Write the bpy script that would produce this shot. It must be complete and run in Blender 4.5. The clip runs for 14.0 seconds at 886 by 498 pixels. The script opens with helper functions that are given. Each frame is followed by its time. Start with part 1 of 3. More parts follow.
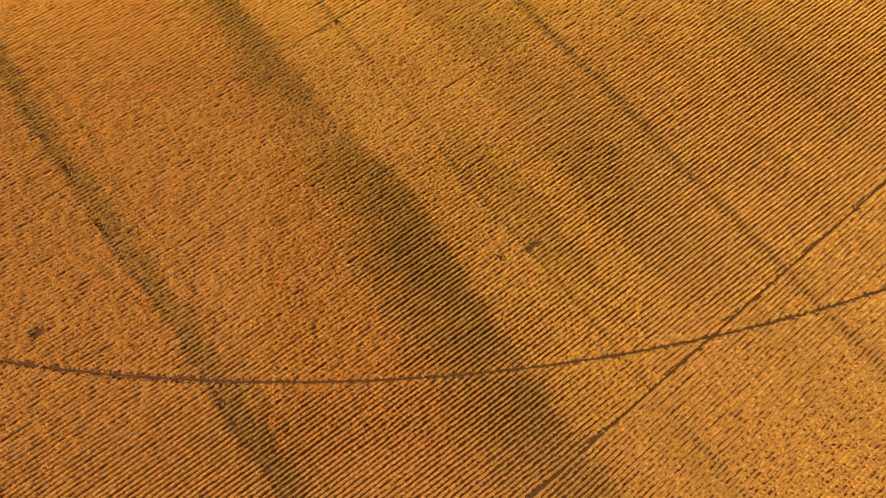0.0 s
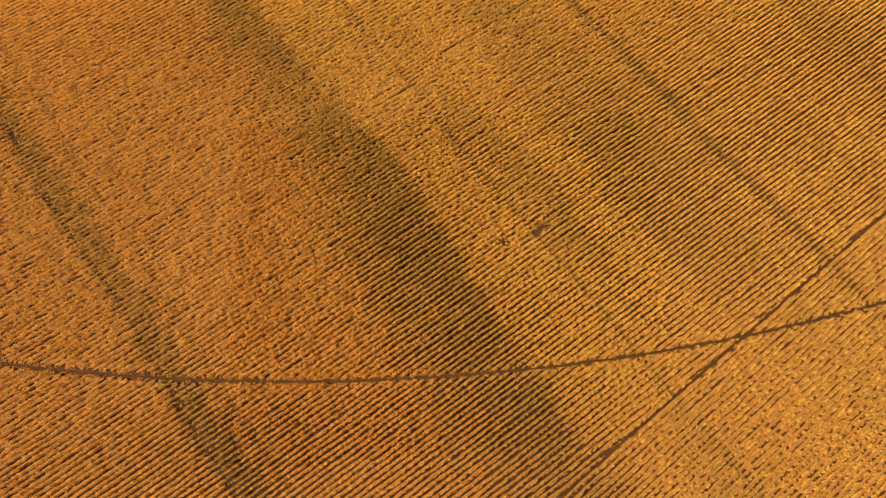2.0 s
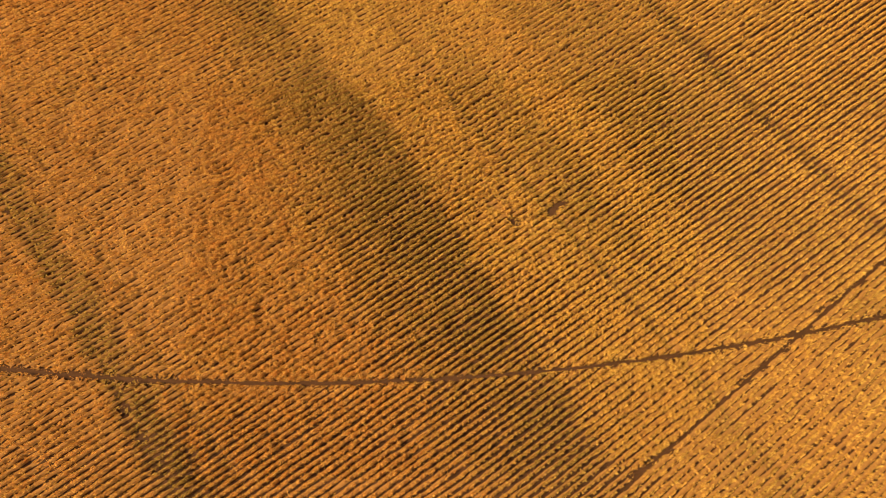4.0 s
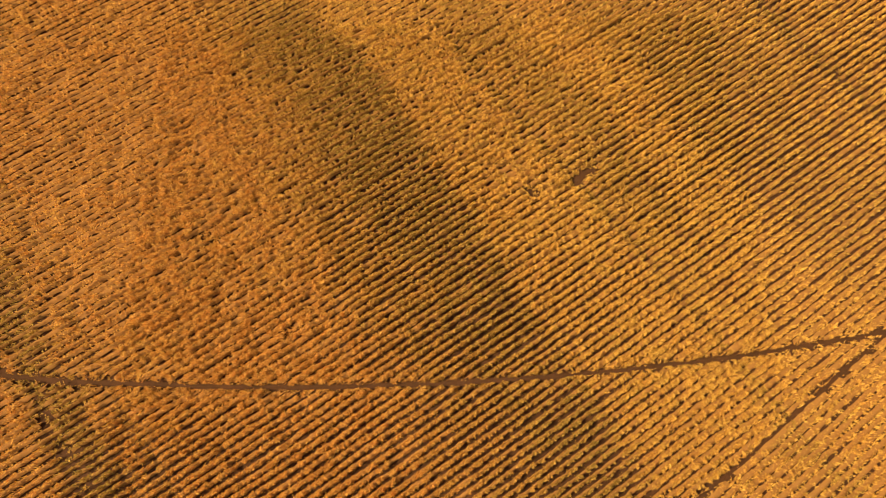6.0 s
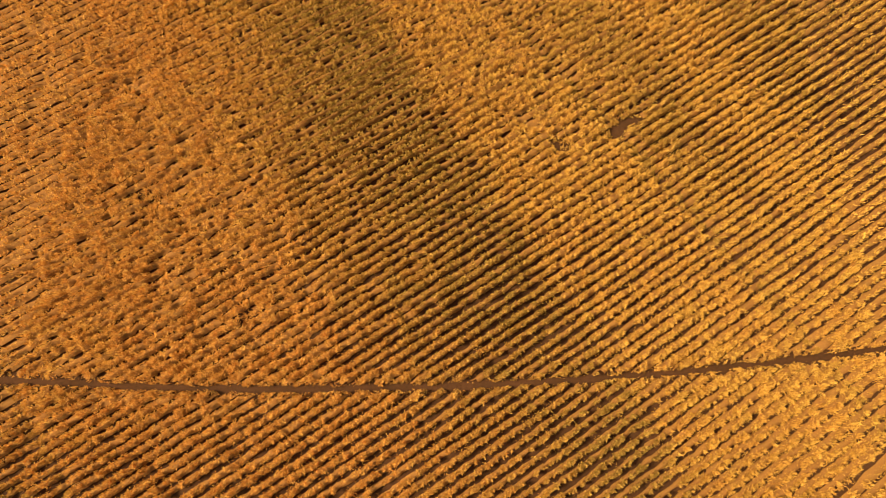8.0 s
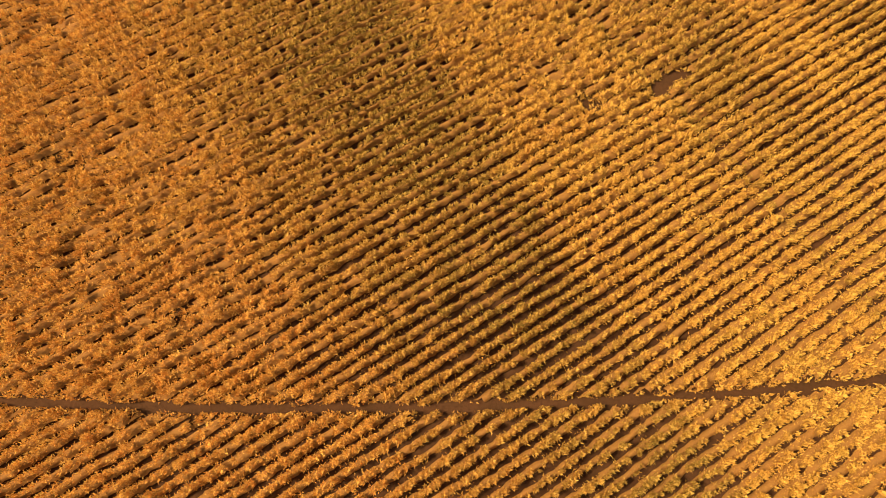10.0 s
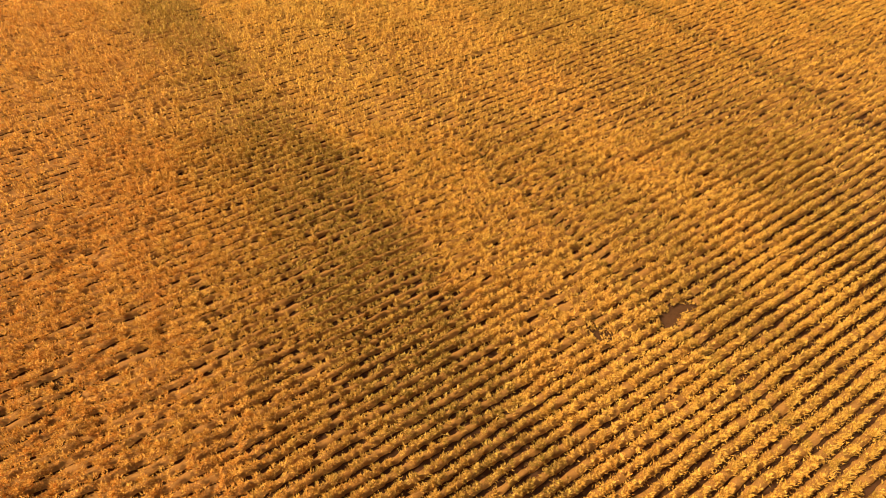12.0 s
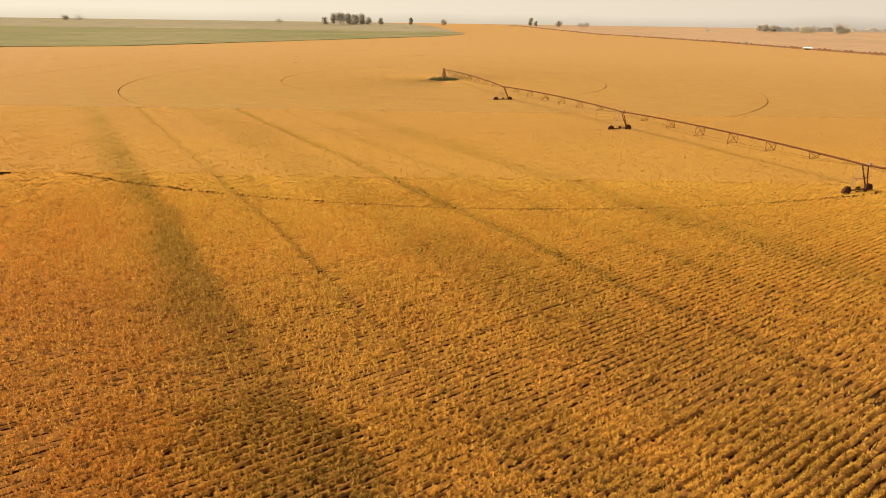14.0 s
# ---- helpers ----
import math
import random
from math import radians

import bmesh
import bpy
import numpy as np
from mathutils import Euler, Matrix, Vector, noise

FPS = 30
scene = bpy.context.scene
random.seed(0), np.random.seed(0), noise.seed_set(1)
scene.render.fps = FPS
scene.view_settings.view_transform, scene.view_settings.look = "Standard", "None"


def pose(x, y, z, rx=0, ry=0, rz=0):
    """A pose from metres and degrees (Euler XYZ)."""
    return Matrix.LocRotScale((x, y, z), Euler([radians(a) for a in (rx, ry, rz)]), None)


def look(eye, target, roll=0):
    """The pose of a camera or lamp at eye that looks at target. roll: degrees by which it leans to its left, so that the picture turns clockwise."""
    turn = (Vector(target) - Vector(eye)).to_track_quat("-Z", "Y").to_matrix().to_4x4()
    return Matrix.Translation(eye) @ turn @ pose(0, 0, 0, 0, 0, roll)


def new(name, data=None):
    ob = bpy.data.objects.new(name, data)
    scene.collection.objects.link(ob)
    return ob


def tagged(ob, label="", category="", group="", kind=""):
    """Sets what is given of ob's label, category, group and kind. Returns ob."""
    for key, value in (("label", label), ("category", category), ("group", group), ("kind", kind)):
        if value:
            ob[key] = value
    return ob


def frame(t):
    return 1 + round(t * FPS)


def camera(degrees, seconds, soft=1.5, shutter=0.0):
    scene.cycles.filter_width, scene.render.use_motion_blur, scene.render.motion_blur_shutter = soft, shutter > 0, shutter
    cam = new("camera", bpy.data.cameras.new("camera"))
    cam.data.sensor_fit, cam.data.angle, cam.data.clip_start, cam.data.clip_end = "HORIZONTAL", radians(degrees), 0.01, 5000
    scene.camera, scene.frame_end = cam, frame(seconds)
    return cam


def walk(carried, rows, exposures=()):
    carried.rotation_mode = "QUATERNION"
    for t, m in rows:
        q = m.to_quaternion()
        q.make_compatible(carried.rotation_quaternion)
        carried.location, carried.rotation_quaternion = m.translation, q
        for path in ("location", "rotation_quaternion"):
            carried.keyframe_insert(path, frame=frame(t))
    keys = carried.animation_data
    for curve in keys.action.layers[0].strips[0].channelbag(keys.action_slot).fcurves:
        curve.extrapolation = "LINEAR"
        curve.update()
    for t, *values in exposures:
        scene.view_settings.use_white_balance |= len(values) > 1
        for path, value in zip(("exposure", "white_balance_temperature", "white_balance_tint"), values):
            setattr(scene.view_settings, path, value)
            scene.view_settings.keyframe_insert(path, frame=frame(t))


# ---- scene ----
cam = camera(77.7, 14.0, soft=0.9)
PATH = [
    (0, (-0.684, -2.775, 55.485), (-0.242, 2.509, 36.201), 1.25),
    (0.5, (-0.603, -2.681, 53.709), (-0.168, 2.602, 34.424), 1.35),
    (1, (-0.438, -2.629, 51.926), (-0.008, 2.657, 32.642), 1.45),
    (1.5, (-0.208, -2.592, 50.087), (0.208, 2.706, 30.806), 1.50),
    (2, (0.021, -2.530, 48.237), (0.409, 2.786, 28.960), 1.43),
    (2.5, (0.255, -2.458, 46.337), (0.614, 2.874, 27.064), 1.27),
    (3, (0.394, -2.371, 44.435), (0.727, 2.976, 25.166), 1.10),
    (3.2, (0.399, -2.381, 43.697), (0.722, 2.972, 24.429), 1.03),
    (5.3, (0.523, -2.376, 35.144), (0.740, 3.334, 15.978), 0.22),
    (5.5, (0.522, -2.346, 34.419), (0.734, 3.367, 15.253), 0.20),
    (6, (0.534, -2.173, 32.528), (0.727, 3.546, 13.364), 0.21),
    (6.5, (0.511, -2.030, 30.649), (0.690, 3.685, 11.484), 0.22),
    (7, (0.505, -1.904, 28.799), (0.672, 3.803, 9.632), 0.30),
    (7.5, (0.486, -1.748, 26.918), (0.646, 3.953, 7.749), 0.42),
    (8, (0.512, -1.634, 25.084), (0.658, 4.063, 5.913), 0.50),
    (8.2, (0.534, -1.575, 24.321), (0.673, 4.124, 5.151), 0.55),
    (10.3, (0.661, -1.041, 19.004), (0.795, 5.221, 0.010), 1.00),
    (10.5, (0.659, -1.095, 18.931), (0.807, 5.849, 0.176), 1.04),
    (11, (0.551, -0.693, 19.055), (0.726, 7.999, 1.043), 1.15),
    (11.5, (0.350, -0.515, 19.157), (0.532, 10.268, 2.314), 1.19),
    (12, (0.166, -0.457, 19.216), (0.303, 12.369, 3.870), 0.98),
    (12.5, (0.058, -0.382, 19.314), (0.148, 14.218, 5.646), 0.94),
    (13, (-0.022, -0.257, 19.328), (0.043, 15.922, 7.571), 0.99),
    (13.5, (-0.068, -0.091, 19.348), (-0.046, 17.403, 9.655), 0.98),
    (14, (0.006, 0.013, 19.196), (-0.056, 18.498, 11.562), 0.83),
]
EXPOSURES = [(0.0, 1.25), (3.0, 1.28), (6.0, 1.33), (10.5, 1.42), (11.5, 1.5), (12.5, 1.41), (13.3, 1.18), (14.0, 1.0)]
walk(cam, [(t, look(eye, target, roll)) for t, eye, target, roll in PATH], EXPOSURES)

# ---- light: hazy sun to the left ----
SUN_AZ, SUN_EL = radians(-92), radians(50)
world = bpy.data.worlds.new("hazy_sky")
scene.world = world
world.use_nodes = True
wn, wl = world.node_tree.nodes, world.node_tree.links
sky = wn.new("ShaderNodeTexSky")
sky.sky_type, sky.sun_disc = "NISHITA", False
sky.sun_elevation, sky.sun_rotation = SUN_EL, SUN_AZ
sky.air_density, sky.dust_density, sky.ozone_density = 1.0, 1.2, 1.0
haze = wn.new("ShaderNodeMix")
haze.data_type, haze.blend_type = "RGBA", "MULTIPLY"
haze.inputs[0].default_value, haze.inputs[7].default_value = 1.0, (1.0, 0.82, 0.60, 1)
wl.new(sky.outputs[0], haze.inputs[6])
wl.new(haze.outputs[2], wn["Background"].inputs[0])
wn["Background"].inputs[1].default_value = 0.125

sun_data = bpy.data.lights.new("sun", "SUN")
sun_data.energy, sun_data.angle, sun_data.color = 4.9, radians(12.0), (1.0, 0.83, 0.62)
sun = new("sun", sun_data)
toward = Vector((math.sin(SUN_AZ) * math.cos(SUN_EL), math.cos(SUN_AZ) * math.cos(SUN_EL), math.sin(SUN_EL)))
sun.matrix_world = look(toward * 300, (0, 0, 0))


# ---- materials ----
def material(name, rough=0.9, gloss=0.15):
    m = bpy.data.materials.new(name)
    m.use_nodes = True
    p = m.node_tree.nodes["Principled BSDF"]
    p.inputs["Roughness"].default_value = rough
    p.inputs["Specular IOR Level"].default_value = gloss
    return m, m.node_tree.nodes, m.node_tree.links, p


def mix_colour(nodes, links, fac, a, b, mode="MIX"):
    n = nodes.new("ShaderNodeMix")
    n.data_type, n.blend_type = "RGBA", mode
    for socket, value in ((n.inputs[0], fac), (n.inputs[6], a), (n.inputs[7], b)):
        if isinstance(value, (int, float)):
            socket.default_value = value
        elif isinstance(value, tuple):
            socket.default_value = (*value, 1)
        else:
            links.new(value, socket)
    return n.outputs[2]


def noise_at(nodes, links, vector, scale, detail=3.0, rough=0.6):
    n = nodes.new("ShaderNodeTexNoise")
    n.inputs["Scale"].default_value, n.inputs["Detail"].default_value, n.inputs["Roughness"].default_value = scale, detail, rough
    links.new(vector, n.inputs["Vector"])
    return n.outputs["Fac"]


def span_map(nodes, links, value, a, b, c, d):
    n = nodes.new("ShaderNodeMapRange")
    for i, v in enumerate((a, b, c, d)):
        n.inputs[i + 1].default_value = v
    links.new(value, n.inputs[0])
    return n.outputs[0]


GOLD, AMBER, GREEN, STRAW = (0.70, 0.422, 0.052), (0.655, 0.257, 0.031), (0.21, 0.152, 0.013), (0.86, 0.51, 0.09)
# crop tone with distance haze and closed-row shade put into it
HAZED_CROP = (0.47, 0.262, 0.064)


def crop_material(name, islands):
    """Ripe crop: the mesh's own 'growth' (r: greenness, g: amber against gold, alpha: painted haze) with grain at two
    scales.
    """
    m, nodes, links, p = material(name, 0.85, 0.12)
    where = nodes.new("ShaderNodeNewGeometry")
    grown = nodes.new("ShaderNodeAttribute")
    grown.attribute_name = "growth"
    parts = nodes.new("ShaderNodeSeparateColor")
    links.new(grown.outputs["Color"], parts.inputs[0])
    base = mix_colour(nodes, links, parts.outputs[1], GOLD, AMBER)
    base = mix_colour(nodes, links, grown.outputs["Alpha"], base, HAZED_CROP)
    base = mix_colour(nodes, links, parts.outputs[0], base, GREEN)
    grain = noise_at(nodes, links, where.outputs["Position"], 14.0, 4.0, 0.7)
    patch = noise_at(nodes, links, where.outputs["Position"], 1.1, 3.0)
    base = mix_colour(nodes, links, span_map(nodes, links, grain, 0.52, 0.72, 0.0, 0.4), base, STRAW)
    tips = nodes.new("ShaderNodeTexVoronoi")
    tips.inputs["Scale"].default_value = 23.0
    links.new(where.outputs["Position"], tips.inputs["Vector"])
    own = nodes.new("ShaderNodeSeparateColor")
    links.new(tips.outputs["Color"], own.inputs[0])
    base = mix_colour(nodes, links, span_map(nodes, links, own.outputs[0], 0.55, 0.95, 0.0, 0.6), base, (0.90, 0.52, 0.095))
    # rims between leaf tips darkened: the shade of leaf gaps put into the colour
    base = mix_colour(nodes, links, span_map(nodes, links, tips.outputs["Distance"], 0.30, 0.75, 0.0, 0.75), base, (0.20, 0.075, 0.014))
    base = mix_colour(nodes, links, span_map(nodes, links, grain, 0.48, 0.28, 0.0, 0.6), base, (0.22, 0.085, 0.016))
    base = mix_colour(nodes, links, span_map(nodes, links, patch, 0.55, 0.75, 0.0, 0.25), base, (0.36, 0.17, 0.03))
    if islands:
        chance = parts.outputs[2]
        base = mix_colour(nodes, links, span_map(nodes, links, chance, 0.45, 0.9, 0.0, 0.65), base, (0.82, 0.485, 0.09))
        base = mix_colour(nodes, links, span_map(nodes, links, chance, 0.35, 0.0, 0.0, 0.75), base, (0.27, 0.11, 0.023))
    # brown stalks below the leaves, with the shade among them put into the colour
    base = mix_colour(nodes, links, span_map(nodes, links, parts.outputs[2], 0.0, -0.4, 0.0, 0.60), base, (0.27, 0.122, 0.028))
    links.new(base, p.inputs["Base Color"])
    bump = nodes.new("ShaderNodeBump")
    bump.inputs["Strength"].default_value, bump.inputs["Distance"].default_value = 0.25, 0.04
    fine = noise_at(nodes, links, where.outputs["Position"], 26.0, 3.0, 0.7)
    links.new(mix_colour(nodes, links, 0.6, fine, tips.outputs["Distance"]), bump.inputs["Height"])
    links.new(bump.outputs[0], p.inputs["Normal"])
    thin = nodes.new("ShaderNodeBsdfTranslucent")
    links.new(base, thin.inputs["Color"])
    both = nodes.new("ShaderNodeMixShader")
    both.inputs[0].default_value = 0.45
    links.new(p.outputs[0], both.inputs[1])
    links.new(thin.outputs[0], both.inputs[2])
    links.new(both.outputs[0], nodes["Material Output"].inputs["Surface"])
    return m


def plain_material(name, colour, second, scale=3.0, rough=0.9, metal=0.0, gloss=0.06):
    m, nodes, links, p = material(name, rough, gloss)
    p.inputs["Metallic"].default_value = metal
    where = nodes.new("ShaderNodeNewGeometry")
    f = noise_at(nodes, links, where.outputs["Position"], scale, 5.0, 0.65)
    f2 = noise_at(nodes, links, where.outputs["Position"], scale * 9, 3.0, 0.65)
    c = mix_colour(nodes, links, span_map(nodes, links, f, 0.35, 0.65, 0, 1), colour, second)
    dark = tuple(0.55 * v for v in colour)
    c = mix_colour(nodes, links, span_map(nodes, links, f2, 0.5, 0.7, 0, 0.5), c, dark)
    links.new(c, p.inputs["Base Color"])
    bump = nodes.new("ShaderNodeBump")
    bump.inputs["Strength"].default_value, bump.inputs["Distance"].default_value = 0.5, 0.05
    links.new(f2, bump.inputs["Height"])
    links.new(bump.outputs[0], p.inputs["Normal"])
    return m


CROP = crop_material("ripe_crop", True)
SOIL = plain_material("red_soil", (0.038, 0.017, 0.006), (0.052, 0.022, 0.008), 0.8, gloss=0.03)
STEEL = plain_material("rusty_galvanised_steel", (0.12, 0.045, 0.015), (0.085, 0.034, 0.013), 2.0, 0.7, 0.0)
BRIGHT_LIT_STEEL = plain_material("bright_and_lit_steel", (0.30, 0.21, 0.13), (0.22, 0.15, 0.09), 2.0, 0.6, 0.2)
RUBBER = plain_material("muddy_tyre_rubber", (0.045, 0.020, 0.011), (0.075, 0.032, 0.016), 4.0, 0.9)
# green crop whose browner, lighter second tone takes in the distance haze
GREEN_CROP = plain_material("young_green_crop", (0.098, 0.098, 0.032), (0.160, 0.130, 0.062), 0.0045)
WEEDS = plain_material("dark_green_weeds", (0.06, 0.065, 0.02), (0.10, 0.09, 0.025), 1.5)
# pinkish tan for far surfaces right of the road, haze mixed into the colour
HAZED_TAN = plain_material("hazed_tan", (0.225, 0.142, 0.076), (0.255, 0.165, 0.090), 0.004)
# pale olive for the farthest fields: their fade into haze put into the colour
HAZED_OLIVE = plain_material("hazed_olive", (0.150, 0.125, 0.072), (0.185, 0.150, 0.09), 0.003)
# wood greyed and lightened: distance haze put into its colour
FAR_WOOD = plain_material("hazed_far_wood", (0.20, 0.175, 0.14), (0.235, 0.205, 0.165), 0.02)
TRACK_SOIL = plain_material("track_soil", (0.26, 0.13, 0.045), (0.30, 0.15, 0.055), 0.3)
# tree leaves far lighter than foliage: distance haze put into their colour
HAZED_LEAVES = plain_material("hazed_tree_leaves", (0.34, 0.295, 0.225), (0.39, 0.34, 0.255), 0.3)
BARK = plain_material("grey_brown_bark", (0.16, 0.12, 0.085), (0.11, 0.08, 0.06), 2.0)
PALE_ROOF = plain_material("pale_metal_roof", (0.75, 0.72, 0.66), (0.66, 0.63, 0.58), 0.2, 0.6)

# ---- plan of the field ----
ROW_TURN, ROW_STEP = radians(32.1), 0.45
ALONG = np.array((math.cos(ROW_TURN), math.sin(ROW_TURN)))
ACROSS = np.array((-math.sin(ROW_TURN), math.cos(ROW_TURN)))
PIVOT = np.array((-1.2, 201.0))
RINGS = (55.0, 100.0, 143.1, 200.7)
RING_MIDDLES = ((-1.2, 201.0), (-1.2, 201.0), (6.6, 201.0), (-2.76, 200.14))
BAND = np.array((0.819, 0.574))
HEIGHT = 0.68
MIDDLE = (-18.0, -7.0, 20.0, 24.0)
WIDE = (-56.0, -17.0, 60.0, 70.0)
BEYOND = (-125.0, 69.0, 130.0, 126.0)


def hashed(i, j, seed):
    n = (i.astype(np.int64) * 374761393 + j.astype(np.int64) * 668265263 + seed * 1442695041) & 0x7FFFFFFF
    n = ((n ^ (n >> 13)) * 1274126177) & 0x7FFFFFFF
    return ((n ^ (n >> 16)) & 0xFFFF) / 65535.0


def field_noise(x, y, size, seed):
    """Smooth value noise, 0 to 1, with lumps of that size."""
    x, y = x / size, y / size
    i, j = np.floor(x), np.floor(y)
    fx, fy = x - i, y - j
    fx, fy = fx * fx * (3 - 2 * fx), fy * fy * (3 - 2 * fy)
    a, b = hashed(i, j, seed), hashed(i + 1, j, seed)
    c, d = hashed(i, j + 1, seed), hashed(i + 1, j + 1, seed)
    return (a * (1 - fx) + b * fx) * (1 - fy) + (c * (1 - fx) + d * fx) * fy


def bump_at(v, middle, half):
    return np.exp(-(((v - middle) / half) ** 2))


def ramp(v, a, b):
    t = np.clip((v - a) / (b - a), 0, 1)
    return t * t * (3 - 2 * t)


# hollows in the crop: place, half length, half width, turn in degrees, depth
HOLLOWS = (
    (10.25, 12.3, 0.90, 0.42, 20, 0.82), (9.55, 11.7, 0.63, 0.36, 40, 0.80), (6.75, 11.1, 0.60, 0.46, -40, 0.83),
    (8.6, 10.95, 0.66, 0.17, 25, 0.64), (-3.2, 4.05, 0.99, 0.25, 32, 0.64), (-9.3, 2.85, 0.61, 0.32, 32, 0.64),
    (-8.4, 2.75, 0.33, 0.23, 60, 0.64), (2.6, 3, 0.44, 0.29, 30, 0.76), (2.8, 8.15, 0.88, 0.23, 32, 0.64),
    (-14, 8.65, 0.55, 0.29, 10, 0.64), (-13.2, 8.35, 0.33, 0.23, 70, 0.64), (8.95, -2.65, 0.33, 0.29, 0, 0.64),
    (-23.1, 22.55, 0.77, 0.40, 40, 0.64), (-24, 23.05, 0.44, 0.34, -30, 0.64), (-3.9, 17.35, 0.77, 0.34, -50, 0.64),
    (-2, 18.25, 0.44, 0.29, 20, 0.64), (-1.2, 2.75, 0.22, 0.57, 30, 0.70), (12.6, 10.45, 0.55, 0.23, 32, 0.64),
    (1.9, 4.85, 0.55, 0.18, 32, 0.64), (-5.2, 20.05, 0.55, 0.34, -20, 0.64), (-40.2, 6.15, 0.88, 0.57, 30, 0.64),
    (-34.5, -5.75, 0.77, 0.46, 10, 0.64), (5.3, 1.75, 0.66, 0.17, 32, 0.64), (-7.2, -0.65, 0.55, 0.23, 32, 0.64),
)


def across_band(x, y, fine=1.0):
    """Where a place lies across the bands and along them; the edges of the bands wander a little."""
    wander = (field_noise(x, y, 6.0, 3) - 0.5) * 1.1 + (field_noise(x, y, 1.6, 4) - 0.5) * 0.9 + fine * (field_noise(x, y, 0.45, 2) - 0.5) * 1.3
    return BAND[0] * x + BAND[1] * y + wander, ACROSS[0] * x + ACROSS[1] * y


def line_coord(x, y):
    """The same for the thin lines, which run straighter."""
    return BAND[0] * x + BAND[1] * y + (field_noise(x, y, 9.0, 12) - 0.5) * 0.5


def thin_lines(x, y, v):
    """Old wheel lines across the rows, with darker, thinner plants in them: 0 to 1."""
    at, ragged = line_coord(x, y), 0.55 + 0.45 * field_noise(x, y, 1.3, 14)
    lines = 0.55 * bump_at(at, -15.0, 0.28) + 0.8 * bump_at(at, 14.6 + 0.9 * ramp(v, 18, 50), 0.36) + 1.4 * bump_at(at, 33.8, 0.5)
    return ragged * (lines + 0.35 * bump_at(at, 42.0, 0.3) + 0.35 * bump_at(at, 51.0, 0.3) + 0.3 * bump_at(at, -24.5, 0.3) + 0.9 * bump_at(at, -18.75, 0.3))


def main_band(s, v):
    """The broad dark band, sharp on one side and soft on the other."""
    left = 3.2 - 4.8 * ramp(v, 30, -2) + 1.3 * ramp(v, 36, 50)
    right = 6.2 + 1.8 * ramp(v, -6, 17)
    edge = ramp(s, left - 2.8, left + 1.6) * ramp(s, right + 0.7, right - 0.6)
    return edge * (0.62 + 0.38 * ramp(s, left, right - 1.5)) * (1 - 0.35 * ramp(v, 55, 120))


def right_band(s, v):
    return ramp(s, 22.2, 24.2) * ramp(s, 33.0, 28.5) * ramp(v, -14, -8) * (1 - 0.4 * ramp(v, 30, 50))


def beyond_line(x, y):
    """1 on the far side of the straight wheel line."""
    return ramp((x - LINE_A[0]) * LINE_SIDE[0] + (y - LINE_A[1]) * LINE_SIDE[1], 0.3, -0.8)


def growth(x, y):
    """Greenness and amber of the crop at a place, and the haze put into its colour."""
    near = 1 - ramp(np.hypot(x, y), 60, 110)
    s, v = across_band(x, y, near)
    g = 0.92 * main_band(s, v) * (0.42 + 0.5 * field_noise(x, y, 3.0, 17) + 0.5 * field_noise(x, y, 0.9, 19))
    g += 0.98 * ramp(s, -19.6, -18.7) * ramp(s, -16.0, -17.8) + 0.5 * bump_at(s, -21.4, 0.7) * ramp(field_noise(x, y, 5.0, 33), 0.4, 0.65)
    g += 1.0 * thin_lines(x, y, v)
    g += 0.45 * ramp(s, 14.8, 16.2) * ramp(s, 19.2, 17.8) * ramp(v, -4, 4) * ramp(v, 25, 17)
    g += 0.40 * right_band(s, v) + 0.16 * bump_at(s, 33.8, 0.9) + 0.38 * bump_at(s, 52.5, 2.2) + 0.20 * bump_at(s, 42.0, 1.0)
    side = beyond_line(x, y)
    g += side * (0.45 * bump_at(s, 13.5, 2.0) + 0.45 * bump_at(s, 27.5, 2.0) + 0.25 * bump_at(s, 34.0, 2.5))
    g += 0.05 * ramp(s, 10.0, 20.0)
    g *= 0.7 + 0.6 * field_noise(x, y, 4.0, 8)
    g += 0.30 * (field_noise(x, y, 11.0, 5) - 0.45) + near * (0.35 * (field_noise(x, y, 0.55, 6) - 0.5) + 0.3 * (field_noise(x, y, 0.2, 7) - 0.5))
    g -= 0.3 * ramp(s, 18.6, 19.6) * ramp(s, 22.4, 21.6)
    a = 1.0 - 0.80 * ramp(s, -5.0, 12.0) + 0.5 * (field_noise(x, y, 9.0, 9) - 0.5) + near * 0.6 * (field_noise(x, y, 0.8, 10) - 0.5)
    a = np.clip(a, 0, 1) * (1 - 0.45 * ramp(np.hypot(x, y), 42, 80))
    # the last value pales the crop with distance: haze put into its colour
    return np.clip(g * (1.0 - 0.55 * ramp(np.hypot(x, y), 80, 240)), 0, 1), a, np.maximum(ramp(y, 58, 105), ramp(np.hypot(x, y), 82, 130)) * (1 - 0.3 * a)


LINE_A, LINE_B = np.array((11.2, -9.2)), np.array((48.7, 16.8))
LINE_WAY = (LINE_B - LINE_A) / np.linalg.norm(LINE_B - LINE_A)
LINE_SIDE = np.array((-LINE_WAY[1], LINE_WAY[0]))


